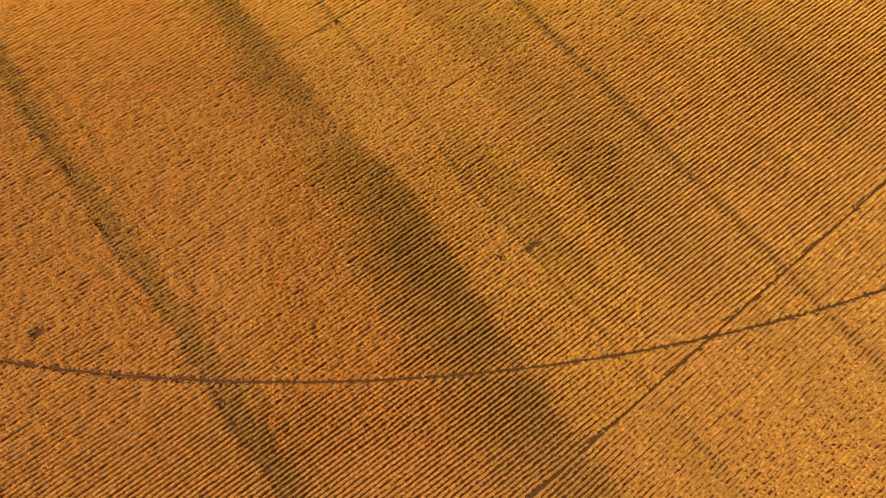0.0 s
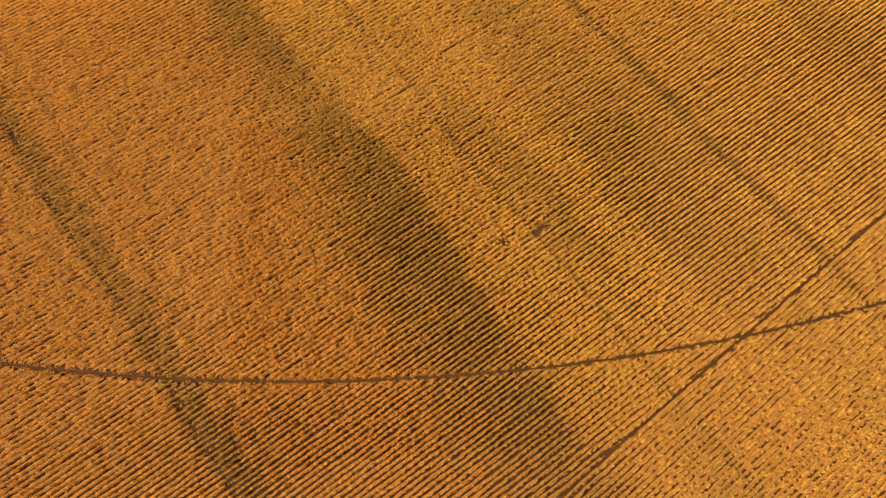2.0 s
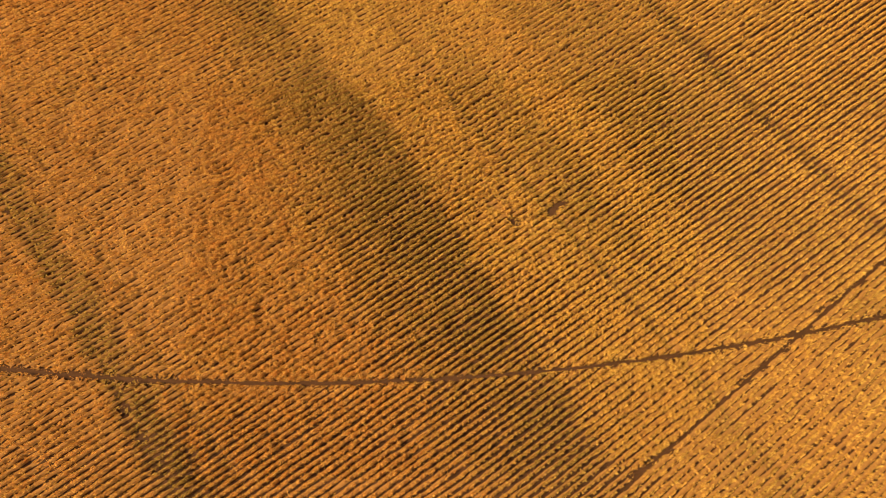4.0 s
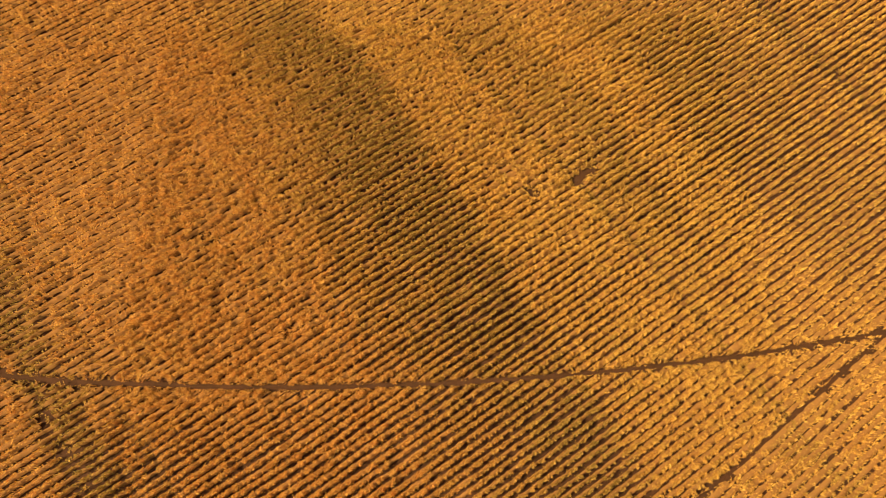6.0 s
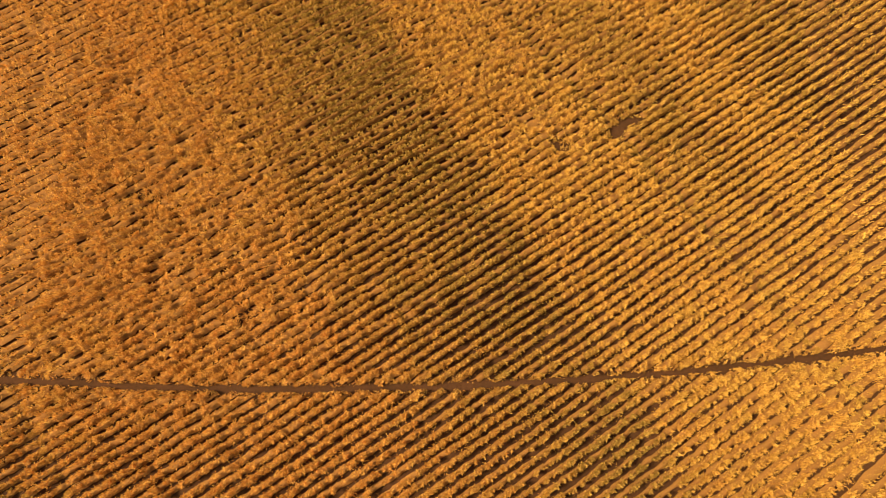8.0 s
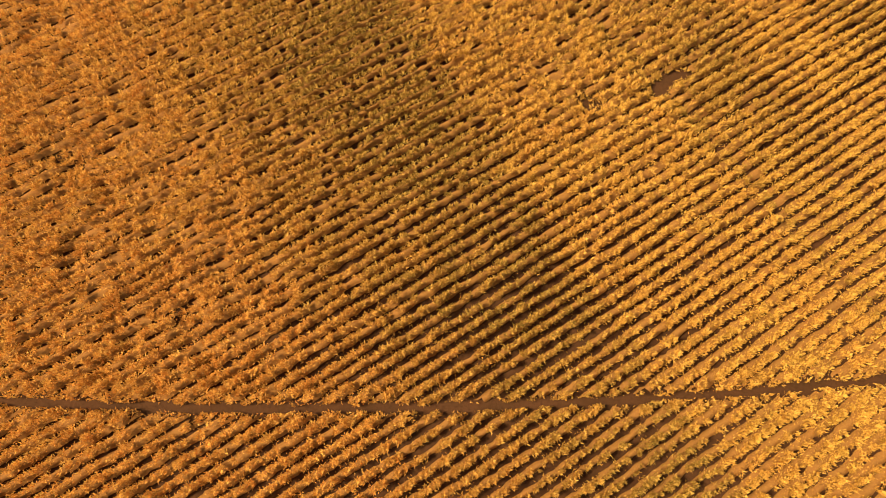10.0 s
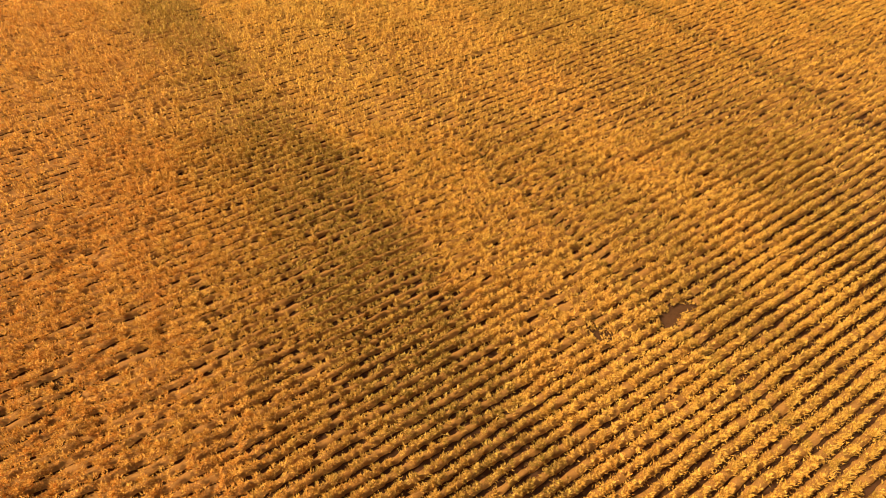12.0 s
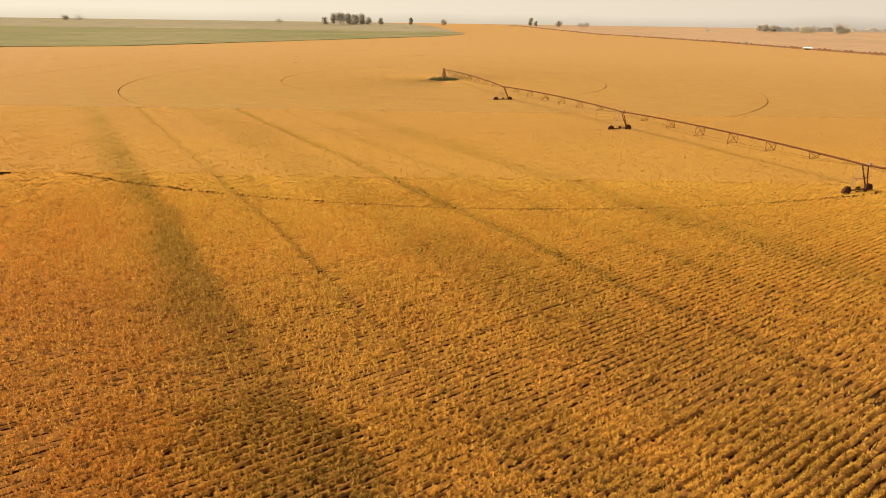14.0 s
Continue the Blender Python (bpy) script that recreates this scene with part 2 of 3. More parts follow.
def stand(x, y):
    """How tall the crop stands at a place, 0 to 1: wheel tracks, tramlines and hollows."""
    h = np.ones_like(x)
    rag = (field_noise(x, y, 0.35, 11) - 0.5) * 0.13
    for ring, (mx, my) in zip(RINGS, RING_MIDDLES):
        least = 0.0 if ring > 190 else 0.2
        h *= least + (1 - least) * ramp(np.abs(np.hypot(x - mx, y - my) - ring) + rag, 0.09, 0.22)
    off = (x - LINE_A[0]) * LINE_SIDE[0] + (y - LINE_A[1]) * LINE_SIDE[1]
    inside = ramp((x - LINE_A[0]) * LINE_WAY[0] + (y - LINE_A[1]) * LINE_WAY[1], -22, -14)
    h *= 1 - inside * (1 - ramp(np.abs(off) + rag * 0.6, 0.08, 0.22))
    v = ACROSS[0] * x + ACROSS[1] * y
    s = line_coord(x, y)
    h *= 1 - 0.80 * (1 - ramp(np.abs(s + 18.75) + rag, 0.04, 0.26)) * (0.8 + 0.2 * field_noise(x, y, 2.0, 13))
    broken = 0.62 + 0.38 * ramp(field_noise(x, y, 1.3, 14), 0.25, 0.6)
    for at, depth in ((-15.0, 0.45), (14.6 + 0.9 * ramp(v, 18, 50), 0.68), (33.8, 0.72), (42.0, 0.3), (51.0, 0.4), (-24.5, 0.25)):
        h *= 1 - depth * broken * (1 - ramp(np.abs(s - at) + rag, 0.12, 0.40))
    blot = ramp(0.6 * field_noise(x, y, 0.9, 31) + 0.4 * field_noise(x, y, 4.0, 32), 0.60, 0.74)
    h *= 1 - blot * (0.22 + 0.30 * ramp(s, 2.0, -4.0) + 0.2 * ramp(s, -16.0, -22.0))
    u = ALONG[0] * x + ALONG[1] * y
    for at, u_a, u_b, depth in ((40.0, 5, 27, 0.76), (17.1, 5, 20, 0.2), (25.1, 17, 36, 0.3), (31.0, 20, 60, 0.3), (12.6, 14, 44, 0.3), (5.2, 12, 40, 0.25)):
        h *= 1 - depth * (1 - ramp(np.abs(v - at), 0.20, 0.42)) * ramp(u, u_a - 2, u_a + 2) * ramp(u, u_b + 2, u_b - 2)
    for hx, hy, a, b, turn, depth in HOLLOWS:
        c, d = math.cos(radians(turn)), math.sin(radians(turn))
        px, py = (x - hx) * c + (y - hy) * d, (y - hy) * c - (x - hx) * d
        h *= 1 - depth * (1 - ramp(np.sqrt((px / a) ** 2 + (py / b) ** 2) + rag * 2, 0.6, 1.3))
    return h


def fullness(x, y):
    """How far the rows close up: below nought they stand thin, with open furrows, as in the dark bands."""
    s, v = across_band(x, y, 0.3)
    near = 1 - ramp(np.hypot(x, y), 36, 72)
    f = 0.32 + 0.38 * ramp(s, 5, -6) + 0.22 * bump_at(s, 12.5, 3.0) + 0.2 * ramp(s, 18.6, 19.6) * ramp(s, 22.4, 21.6)
    f -= 0.50 * main_band(s, v) * (0.3 + 0.7 * field_noise(x, y, 2.6, 18) + 0.7 * field_noise(x, y, 0.9, 20)) + 0.22 * right_band(s, v)
    f -= 0.60 * ramp(s, -19.8, -18.9) * ramp(s, -16.0, -17.6) + 0.5 * thin_lines(x, y, v)
    f -= 0.42 * ramp(y, 6, -5) * ramp(s, -26, -17) * ramp(s, 12, 6)
    f += 0.05 * beyond_line(x, y) - 0.2 * ramp(y, 2, -8) - 0.2 * ramp(np.hypot(x, y - 8), 19, 34) * ramp(y, 66, 48)
    for ring, (mx, my) in zip(RINGS, RING_MIDDLES):
        f += 0.5 * ramp(np.abs(np.hypot(x - mx, y - my) - ring), 0.9, 0.4)
    f += 0.4 * ramp(np.abs((x - LINE_A[0]) * LINE_SIDE[0] + (y - LINE_A[1]) * LINE_SIDE[1]), 0.8, 0.35)
    return np.clip(f + 0.35 * (field_noise(x, y, 5.0, 15) - 0.5) + near * 0.35 * (field_noise(x, y, 1.2, 16) - 0.5), -0.8, 1)


def mesh_from(name, verts, quads, tris, colours, mat):
    """A mesh object's data from arrays; growth goes with its points."""
    me = bpy.data.meshes.new(name)
    nq, nt = len(quads), len(tris)
    me.vertices.add(len(verts))
    me.vertices.foreach_set("co", verts.astype(np.float32).ravel())
    me.loops.add(nq * 4 + nt * 3)
    me.loops.foreach_set("vertex_index", np.concatenate((quads.ravel(), tris.ravel())).astype(np.int32))
    me.polygons.add(nq + nt)
    starts = np.concatenate((np.arange(nq) * 4, nq * 4 + np.arange(nt) * 3)).astype(np.int32)
    me.polygons.foreach_set("loop_start", starts)
    if colours is not None:
        layer = me.attributes.new("growth", "FLOAT_COLOR", "POINT")
        layer.data.foreach_set("color", colours.astype(np.float32).ravel())
    me.materials.append(mat)
    me.update(calc_edges=True)
    me.validate()
    return me


def row_strip(v0, u0, u1, step, cross, rng, density, leaves, size, spread, body, axes=(ALONG, ACROSS)):
    """One stretch of a crop row: a low core of stalks under bushy plants, each a tuft of leaves."""
    ahead, aside = axes
    n = max(2, int(round((u1 - u0) / step)) + 1)
    u = np.linspace(u0, u1, n)
    wob = (field_noise(u, np.full(n, v0 * 7.3), 1.5, 21) - 0.5) * 0.10
    k = len(cross)
    prof = np.array([c[1] for c in cross])
    offs = np.array([c[0] for c in cross])
    uu = u[:, None] + (rng.random((n, k)) - 0.5) * step * 0.7
    cx, cy = ahead[0] * u + aside[0] * v0, ahead[1] * u + aside[1] * v0
    full = fullness(cx, cy)
    far = np.maximum(ramp(cy, 54, 72), ramp(np.hypot(cx, cy), 62, 90))
    wide = (0.74 + 0.34 * full) * (1 - far) + far * 0.5 / offs.max()
    vv = v0 + wob[:, None] + offs[None] * wide[:, None] * ROW_STEP + (rng.random((n, k)) - 0.5) * 0.08
    x, y = ahead[0] * uu + aside[0] * vv, ahead[1] * uu + aside[1] * vv
    up = stand(x, y)
    lump = field_noise(uu, vv * 2.0, 0.3, 22)
    low = prof[None] + (1 - prof[None]) * np.clip(full * 0.5 + 0.7 * far, 0, 1)[:, None]
    tall_core = (body + (0.86 - body) * far)[:, None]
    z = HEIGHT * tall_core * up * (low * (0.8 + 0.4 * lump) + (rng.random((n, k)) - 0.5) * 0.25)
    verts = np.stack((x, y, np.maximum(z, 0.01)), -1).reshape(-1, 3)
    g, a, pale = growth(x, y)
    # the stalks' painted shade fades out with distance, which brightens the far rows
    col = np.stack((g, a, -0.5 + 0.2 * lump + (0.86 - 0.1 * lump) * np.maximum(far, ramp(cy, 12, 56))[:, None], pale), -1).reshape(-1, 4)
    i = np.arange(n - 1)[:, None] * k + np.arange(k - 1)[None]
    quads = np.stack((i, i + k, i + k + 1, i + 1), -1).reshape(-1, 4)
    quads = quads[up.reshape(-1)[quads].min(1) > 0.22]
    plants = rng.poisson(density * (u1 - u0))
    pu = u0 + rng.random(plants) * (u1 - u0)
    pf = np.interp(pu, u, full)
    pv = v0 + np.interp(pu, u, wob) + np.clip(rng.normal(0, 1, plants), -2, 2) * (0.035 + 0.06 * np.clip(pf, 0, 1))
    px, py = ahead[0] * pu + aside[0] * pv, ahead[1] * pu + aside[1] * pv
    kept = rng.random(plants) < 0.52 + 0.95 * field_noise(px, py, 0.42, 23)
    pu, pf, px, py = pu[kept], pf[kept], px[kept], py[kept]
    plants = len(px)
    tall, tone = 0.70 + 0.38 * rng.random(plants), rng.random(plants)
    own = np.repeat(np.arange(plants), leaves)
    m = len(own)
    way, out = rng.random(m) * 2 * np.pi, np.abs(rng.normal(0, 1, m))
    reach = out * spread * (0.82 + 0.45 * pf[own])
    bx, by = px[own] + np.cos(way) * reach, py[own] + np.sin(way) * reach
    bh = stand(bx, by)
    ok = (bh > 0.16) & (rng.random(m) > 0.5 * ramp(by, 48, 70))
    own, way, out, bx, by, bh = own[ok], way[ok] + rng.normal(0, 0.8, ok.sum()), out[ok], bx[ok], by[ok], bh[ok]
    m = len(bx)
    bz = HEIGHT * bh * tall[own] * np.clip((1.0 - 0.16 * out ** 2) * (0.50 + 0.5 * np.sqrt(rng.random(m))), 0.12, 1)
    lean = 0.12 + 0.85 * rng.random(m) + 0.12 * out
    length, width = size * (0.6 + 0.8 * rng.random(m)), size * (0.14 + 0.14 * rng.random(m))
    root = np.stack((bx, by, bz), -1)
    side = np.stack((-np.sin(way), np.cos(way), rng.random(m) - 0.5), -1) * width[:, None]
    tip = root + np.stack((np.cos(way) * np.sin(lean), np.sin(way) * np.sin(lean), np.cos(lean)), -1) * length[:, None]
    blade = np.stack((root - side, root + side, tip), 1).reshape(-1, 3)
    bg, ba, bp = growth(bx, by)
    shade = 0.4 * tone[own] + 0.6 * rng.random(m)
    # leaf tones even out and lighten with distance: haze put into the colour
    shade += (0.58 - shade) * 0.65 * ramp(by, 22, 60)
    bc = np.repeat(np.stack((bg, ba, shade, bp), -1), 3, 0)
    tris = (np.arange(m * 3) + len(verts)).reshape(-1, 3)
    return np.concatenate((verts, blade)), quads, tris, np.concatenate((col, bc))


def row_reach(v0, box, axes=(ALONG, ACROSS)):
    """Where the row at v0 runs inside a box of the plan, on its own side of the straight wheel line."""
    ahead, aside = axes
    lo, hi = -1e9, 1e9
    for axis in (0, 1):
        a = (box[axis] - aside[axis] * v0) / ahead[axis]
        b = (box[axis + 2] - aside[axis] * v0) / ahead[axis]
        lo, hi = max(lo, min(a, b)), min(hi, max(a, b))
    if ahead is ALONG:
        hi = min(hi, (LINE_A @ LINE_SIDE - v0 * (aside @ LINE_SIDE)) / (ahead @ LINE_SIDE))
    return (lo, hi) if hi - lo > 0.5 else None


# ---- ground ----
def sheet(name, outline, z, mat):
    bm = bmesh.new()
    bm.faces.new([bm.verts.new((x, y, z)) for x, y in outline])
    bmesh.ops.recalc_face_normals(bm, faces=bm.faces)
    me = bpy.data.meshes.new(name)
    bm.to_mesh(me)
    bm.free()
    me.materials.append(mat)
    return new(name, me)


disc = [(3800 * math.cos(2 * math.pi * i / 96), 300 + 3800 * math.sin(2 * math.pi * i / 96)) for i in range(96)]
ground = tagged(sheet("ground", disc, 0.0, SOIL), "bare reddish brown soil under the crop", "ground", kind="structure")

# ---- hazy distance all round, beyond the last field: an added glowing ring ----
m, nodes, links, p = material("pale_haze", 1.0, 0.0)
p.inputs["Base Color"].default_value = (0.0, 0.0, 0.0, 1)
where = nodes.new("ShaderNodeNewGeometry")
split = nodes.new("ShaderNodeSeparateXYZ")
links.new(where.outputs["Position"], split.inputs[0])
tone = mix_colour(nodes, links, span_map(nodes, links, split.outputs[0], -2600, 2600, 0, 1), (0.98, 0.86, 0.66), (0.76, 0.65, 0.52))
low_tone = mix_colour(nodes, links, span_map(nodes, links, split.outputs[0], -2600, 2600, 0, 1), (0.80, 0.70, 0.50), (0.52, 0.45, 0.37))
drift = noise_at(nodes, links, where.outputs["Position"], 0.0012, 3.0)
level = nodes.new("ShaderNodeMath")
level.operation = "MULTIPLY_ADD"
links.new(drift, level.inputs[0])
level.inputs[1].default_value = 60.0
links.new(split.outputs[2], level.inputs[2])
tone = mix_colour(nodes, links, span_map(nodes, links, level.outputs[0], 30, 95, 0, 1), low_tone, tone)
# the ring glows in place of the bright low sky
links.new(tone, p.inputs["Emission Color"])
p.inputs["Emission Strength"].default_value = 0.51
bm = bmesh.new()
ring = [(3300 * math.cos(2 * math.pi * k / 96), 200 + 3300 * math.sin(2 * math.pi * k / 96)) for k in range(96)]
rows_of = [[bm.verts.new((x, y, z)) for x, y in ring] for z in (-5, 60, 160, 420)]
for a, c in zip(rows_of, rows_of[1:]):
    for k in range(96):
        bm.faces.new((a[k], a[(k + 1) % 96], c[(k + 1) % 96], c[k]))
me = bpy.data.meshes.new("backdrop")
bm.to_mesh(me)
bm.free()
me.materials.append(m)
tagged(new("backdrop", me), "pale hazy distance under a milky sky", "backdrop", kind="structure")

# ---- crop ----
crop_field = tagged(new("crop_field"), "ripe golden crop in close rows with greener bands", "crop field")

NEAR_CROSS = ((-0.40, 0.35), (-0.20, 0.9), (0.20, 0.9), (0.40, 0.35))
FAR_CROSS = ((-0.42, 0.30), (0.0, 1.0), (0.42, 0.30))
rng = np.random.default_rng(7)
corners = [ACROSS[0] * x + ACROSS[1] * y for x in (WIDE[0], WIDE[2]) for y in (WIDE[1], WIDE[3])]
first, last = int(min(corners) / ROW_STEP) - 1, int(max(corners) / ROW_STEP) + 1
rest, count = [], 0
for k in range(first, last):
    v0 = k * ROW_STEP
    reach = row_reach(v0, WIDE)
    if not reach:
        continue
    near = row_reach(v0, MIDDLE)
    stretches = [reach]
    if near:
        stretches = [(reach[0], near[0]), (near[1], reach[1])]
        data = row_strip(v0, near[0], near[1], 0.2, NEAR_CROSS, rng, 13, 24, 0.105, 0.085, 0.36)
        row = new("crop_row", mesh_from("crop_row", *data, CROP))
        row.parent = crop_field
    for a, b in stretches:
        if b - a > 0.5:
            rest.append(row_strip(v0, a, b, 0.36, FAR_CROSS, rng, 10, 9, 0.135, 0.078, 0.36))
# beyond the straight wheel line the rows follow the line
for k in range(140):
    v0 = float(LINE_A @ LINE_SIDE) - 0.36 - k * ROW_STEP
    reach = row_reach(v0, WIDE, (LINE_WAY, LINE_SIDE))
    if reach:
        rest.append(row_strip(v0, *reach, 0.36, FAR_CROSS, rng, 11, 10, 0.13, 0.078, 0.36, (LINE_WAY, LINE_SIDE)))


def closed_canopy(box, cell, tufts, rng):
    """A stretch where the rows have closed up: an uneven sheet of leaf tops with tufts standing out of it."""
    nx, ny = int((box[2] - box[0]) / cell) + 1, int((box[3] - box[1]) / cell) + 1
    x, y = np.meshgrid(np.linspace(box[0], box[2], nx), np.linspace(box[1], box[3], ny), indexing="ij")
    x, y = x + (rng.random(x.shape) - 0.5) * cell * 0.7, y + (rng.random(x.shape) - 0.5) * cell * 0.7
    h = stand(x, y)
    even = ramp(y, box[1] + 6, box[3] - 6)
    z = np.maximum(HEIGHT * 0.84 * h * (1 + (0.26 - 0.16 * even) * (rng.random(x.shape) - 0.5)), 0.012)
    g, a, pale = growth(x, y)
    # closed rows keep this tone near by too, for their missing furrow shade
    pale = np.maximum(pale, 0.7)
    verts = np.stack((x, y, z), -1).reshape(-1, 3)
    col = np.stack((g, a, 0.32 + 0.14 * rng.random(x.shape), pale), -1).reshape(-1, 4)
    i, j = np.meshgrid(np.arange(nx - 1), np.arange(ny - 1), indexing="ij")
    i = (i * ny + j).ravel()
    quads = np.stack((i, i + ny, i + ny + 1, i + 1), -1)
    m = int(tufts * (box[2] - box[0]) * (box[3] - box[1]))
    px, py = box[0] + rng.random(m) * (box[2] - box[0]), box[1] + rng.random(m) * (box[3] - box[1])
    thin = rng.random(m) > ramp(py, box[1] + 4, box[3] - 8)
    px, py = px[thin], py[thin]
    m = len(px)
    way, ph = rng.random(m) * 2 * np.pi, stand(px, py)
    root = np.stack((px, py, HEIGHT * ph * (0.7 + 0.15 * rng.random(m))), -1)
    side = np.stack((-np.sin(way), np.cos(way), rng.random(m) - 0.5), -1) * 0.07
    tip = root + np.stack((0.2 * np.cos(way), 0.2 * np.sin(way), 0.10 + 0.16 * rng.random(m)), -1)
    bg, ba, bp = growth(px, py)
    bc = np.repeat(np.stack((bg, ba, 0.24 + 0.3 * rng.random(m), np.maximum(bp, 0.7)), -1), 3, 0)
    tris = (np.arange(m * 3) + len(verts)).reshape(-1, 3)
    return np.concatenate((verts, np.stack((root - side, root + side, tip), 1).reshape(-1, 3))), quads, tris, np.concatenate((col, bc))


rest.append(closed_canopy(BEYOND, 0.6, 9.0, rng))
base, vs, qs, tr, cs = 0, [], [], [], []
for v, q, t, c in rest:
    vs.append(v), qs.append(q + base), tr.append(t + base), cs.append(c)
    base += len(v)
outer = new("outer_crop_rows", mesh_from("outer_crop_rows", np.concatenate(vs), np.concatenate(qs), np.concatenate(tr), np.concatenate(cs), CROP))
outer.parent = crop_field
tagged(outer, "ripe golden crop rows further out", kind="stuff")


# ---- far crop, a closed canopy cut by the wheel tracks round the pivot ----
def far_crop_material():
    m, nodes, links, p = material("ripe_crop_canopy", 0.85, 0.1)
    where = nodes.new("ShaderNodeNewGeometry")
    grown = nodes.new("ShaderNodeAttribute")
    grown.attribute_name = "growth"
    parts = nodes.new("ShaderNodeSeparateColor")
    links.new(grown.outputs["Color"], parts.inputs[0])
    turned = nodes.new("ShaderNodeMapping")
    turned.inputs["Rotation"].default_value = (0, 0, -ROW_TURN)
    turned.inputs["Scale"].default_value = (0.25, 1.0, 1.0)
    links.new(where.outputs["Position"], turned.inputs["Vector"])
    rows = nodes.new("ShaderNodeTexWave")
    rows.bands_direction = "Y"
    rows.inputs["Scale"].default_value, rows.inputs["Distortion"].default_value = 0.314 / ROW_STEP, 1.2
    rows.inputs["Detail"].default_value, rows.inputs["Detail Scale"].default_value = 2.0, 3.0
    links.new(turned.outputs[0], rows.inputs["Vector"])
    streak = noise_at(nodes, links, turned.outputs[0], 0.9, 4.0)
    # darker than the near crop: shade among leaves and rows put into the colour
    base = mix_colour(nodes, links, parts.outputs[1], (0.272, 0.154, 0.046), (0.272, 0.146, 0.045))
    # paler from 140 to 420 m: distance haze put into the colour
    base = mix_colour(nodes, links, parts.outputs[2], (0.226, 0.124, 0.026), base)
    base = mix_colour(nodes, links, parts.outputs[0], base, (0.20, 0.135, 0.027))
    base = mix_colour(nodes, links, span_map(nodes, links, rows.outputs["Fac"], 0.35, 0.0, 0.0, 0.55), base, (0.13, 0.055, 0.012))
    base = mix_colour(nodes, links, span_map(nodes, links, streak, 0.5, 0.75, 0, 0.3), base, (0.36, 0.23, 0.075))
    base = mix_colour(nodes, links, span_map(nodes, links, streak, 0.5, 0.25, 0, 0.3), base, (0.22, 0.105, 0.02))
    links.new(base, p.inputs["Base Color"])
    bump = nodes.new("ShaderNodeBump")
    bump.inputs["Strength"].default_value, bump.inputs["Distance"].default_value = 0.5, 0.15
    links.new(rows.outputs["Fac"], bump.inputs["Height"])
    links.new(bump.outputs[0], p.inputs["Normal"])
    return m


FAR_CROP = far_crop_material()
radii = [5.0, 5.4]
r = 5.4
while r < 420:
    step = 2.0 if r < 230 else 6.0
    for ring in RINGS:
        if r < ring - 0.45 <= r + step:
            radii += [ring - 0.13, ring - 0.10, ring + 0.10, ring + 0.13]
            r = ring + 0.13
            break
    else:
        r += step
        radii.append(r)
radii += [460, 510, 570, 640, 720, 800, 870] + [900 + 20 * k for k in range(32)] + [1600, 1800, 2300, 3400]
radii = np.array(radii)
turns = 720
ang = np.arange(turns) * 2 * np.pi / turns
rr, aa = np.meshgrid(radii, ang, indexing="ij")
rw = rr + np.where(np.abs(rr[..., None] - np.array(RINGS)).min(-1) < 0.6, 0.12 * (np.random.default_rng(3).random((1, turns)) - 0.5), 0)
fx, fy = PIVOT[0] + rw * np.cos(aa), PIVOT[1] + rw * np.sin(aa)
tall = HEIGHT * 0.86 + 0.10 * (np.random.default_rng(5).random(rr.shape) - 0.5)
for ring in RINGS:
    tall = np.where(np.abs(rr - ring) < 0.11, 0.25, tall)
tall[0] = 0.012
tall = tall + 10 * np.clip((fy - 1150) / 500, 0, 1)
inside = (fx > WIDE[0] + 0.6) & (fx < WIDE[2] - 0.6) & (fy > WIDE[1] + 0.6) & (fy < WIDE[3] + 0.6)
inside |= (fx > BEYOND[0] + 1) & (fx < BEYOND[2] - 1) & (fy > BEYOND[1] - 0.6) & (fy < BEYOND[3] - 1)
tall = np.where(inside, 0.008, tall)
g, a, pale = growth(fx, fy)
far_v = np.stack((fx, fy, tall), -1).reshape(-1, 3)
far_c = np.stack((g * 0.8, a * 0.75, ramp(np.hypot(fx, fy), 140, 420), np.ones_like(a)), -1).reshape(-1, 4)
nr = len(radii)
i, j = np.meshgrid(np.arange(nr - 1), np.arange(turns), indexing="ij")
jn = (j + 1) % turns
far_q = np.stack((i * turns + j, (i + 1) * turns + j, (i + 1) * turns + jn, i * turns + jn), -1).reshape(-1, 4)
low = far_v[:, 2][far_q].max(1) < 0.05
far_q = far_q[~low]
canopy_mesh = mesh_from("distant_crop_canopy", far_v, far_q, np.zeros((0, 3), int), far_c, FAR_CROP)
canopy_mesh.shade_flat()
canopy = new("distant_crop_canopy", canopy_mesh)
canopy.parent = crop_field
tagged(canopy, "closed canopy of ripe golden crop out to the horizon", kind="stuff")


# ---- helpers for things ----
def part(name, bm, mat, parent, label=""):
    me = bpy.data.meshes.new(name)
    bmesh.ops.recalc_face_normals(bm, faces=bm.faces)
    bm.to_mesh(me)
    bm.free()
    me.materials.append(mat)
    ob = new(name, me)
    ob.parent = parent
    return tagged(ob, label)


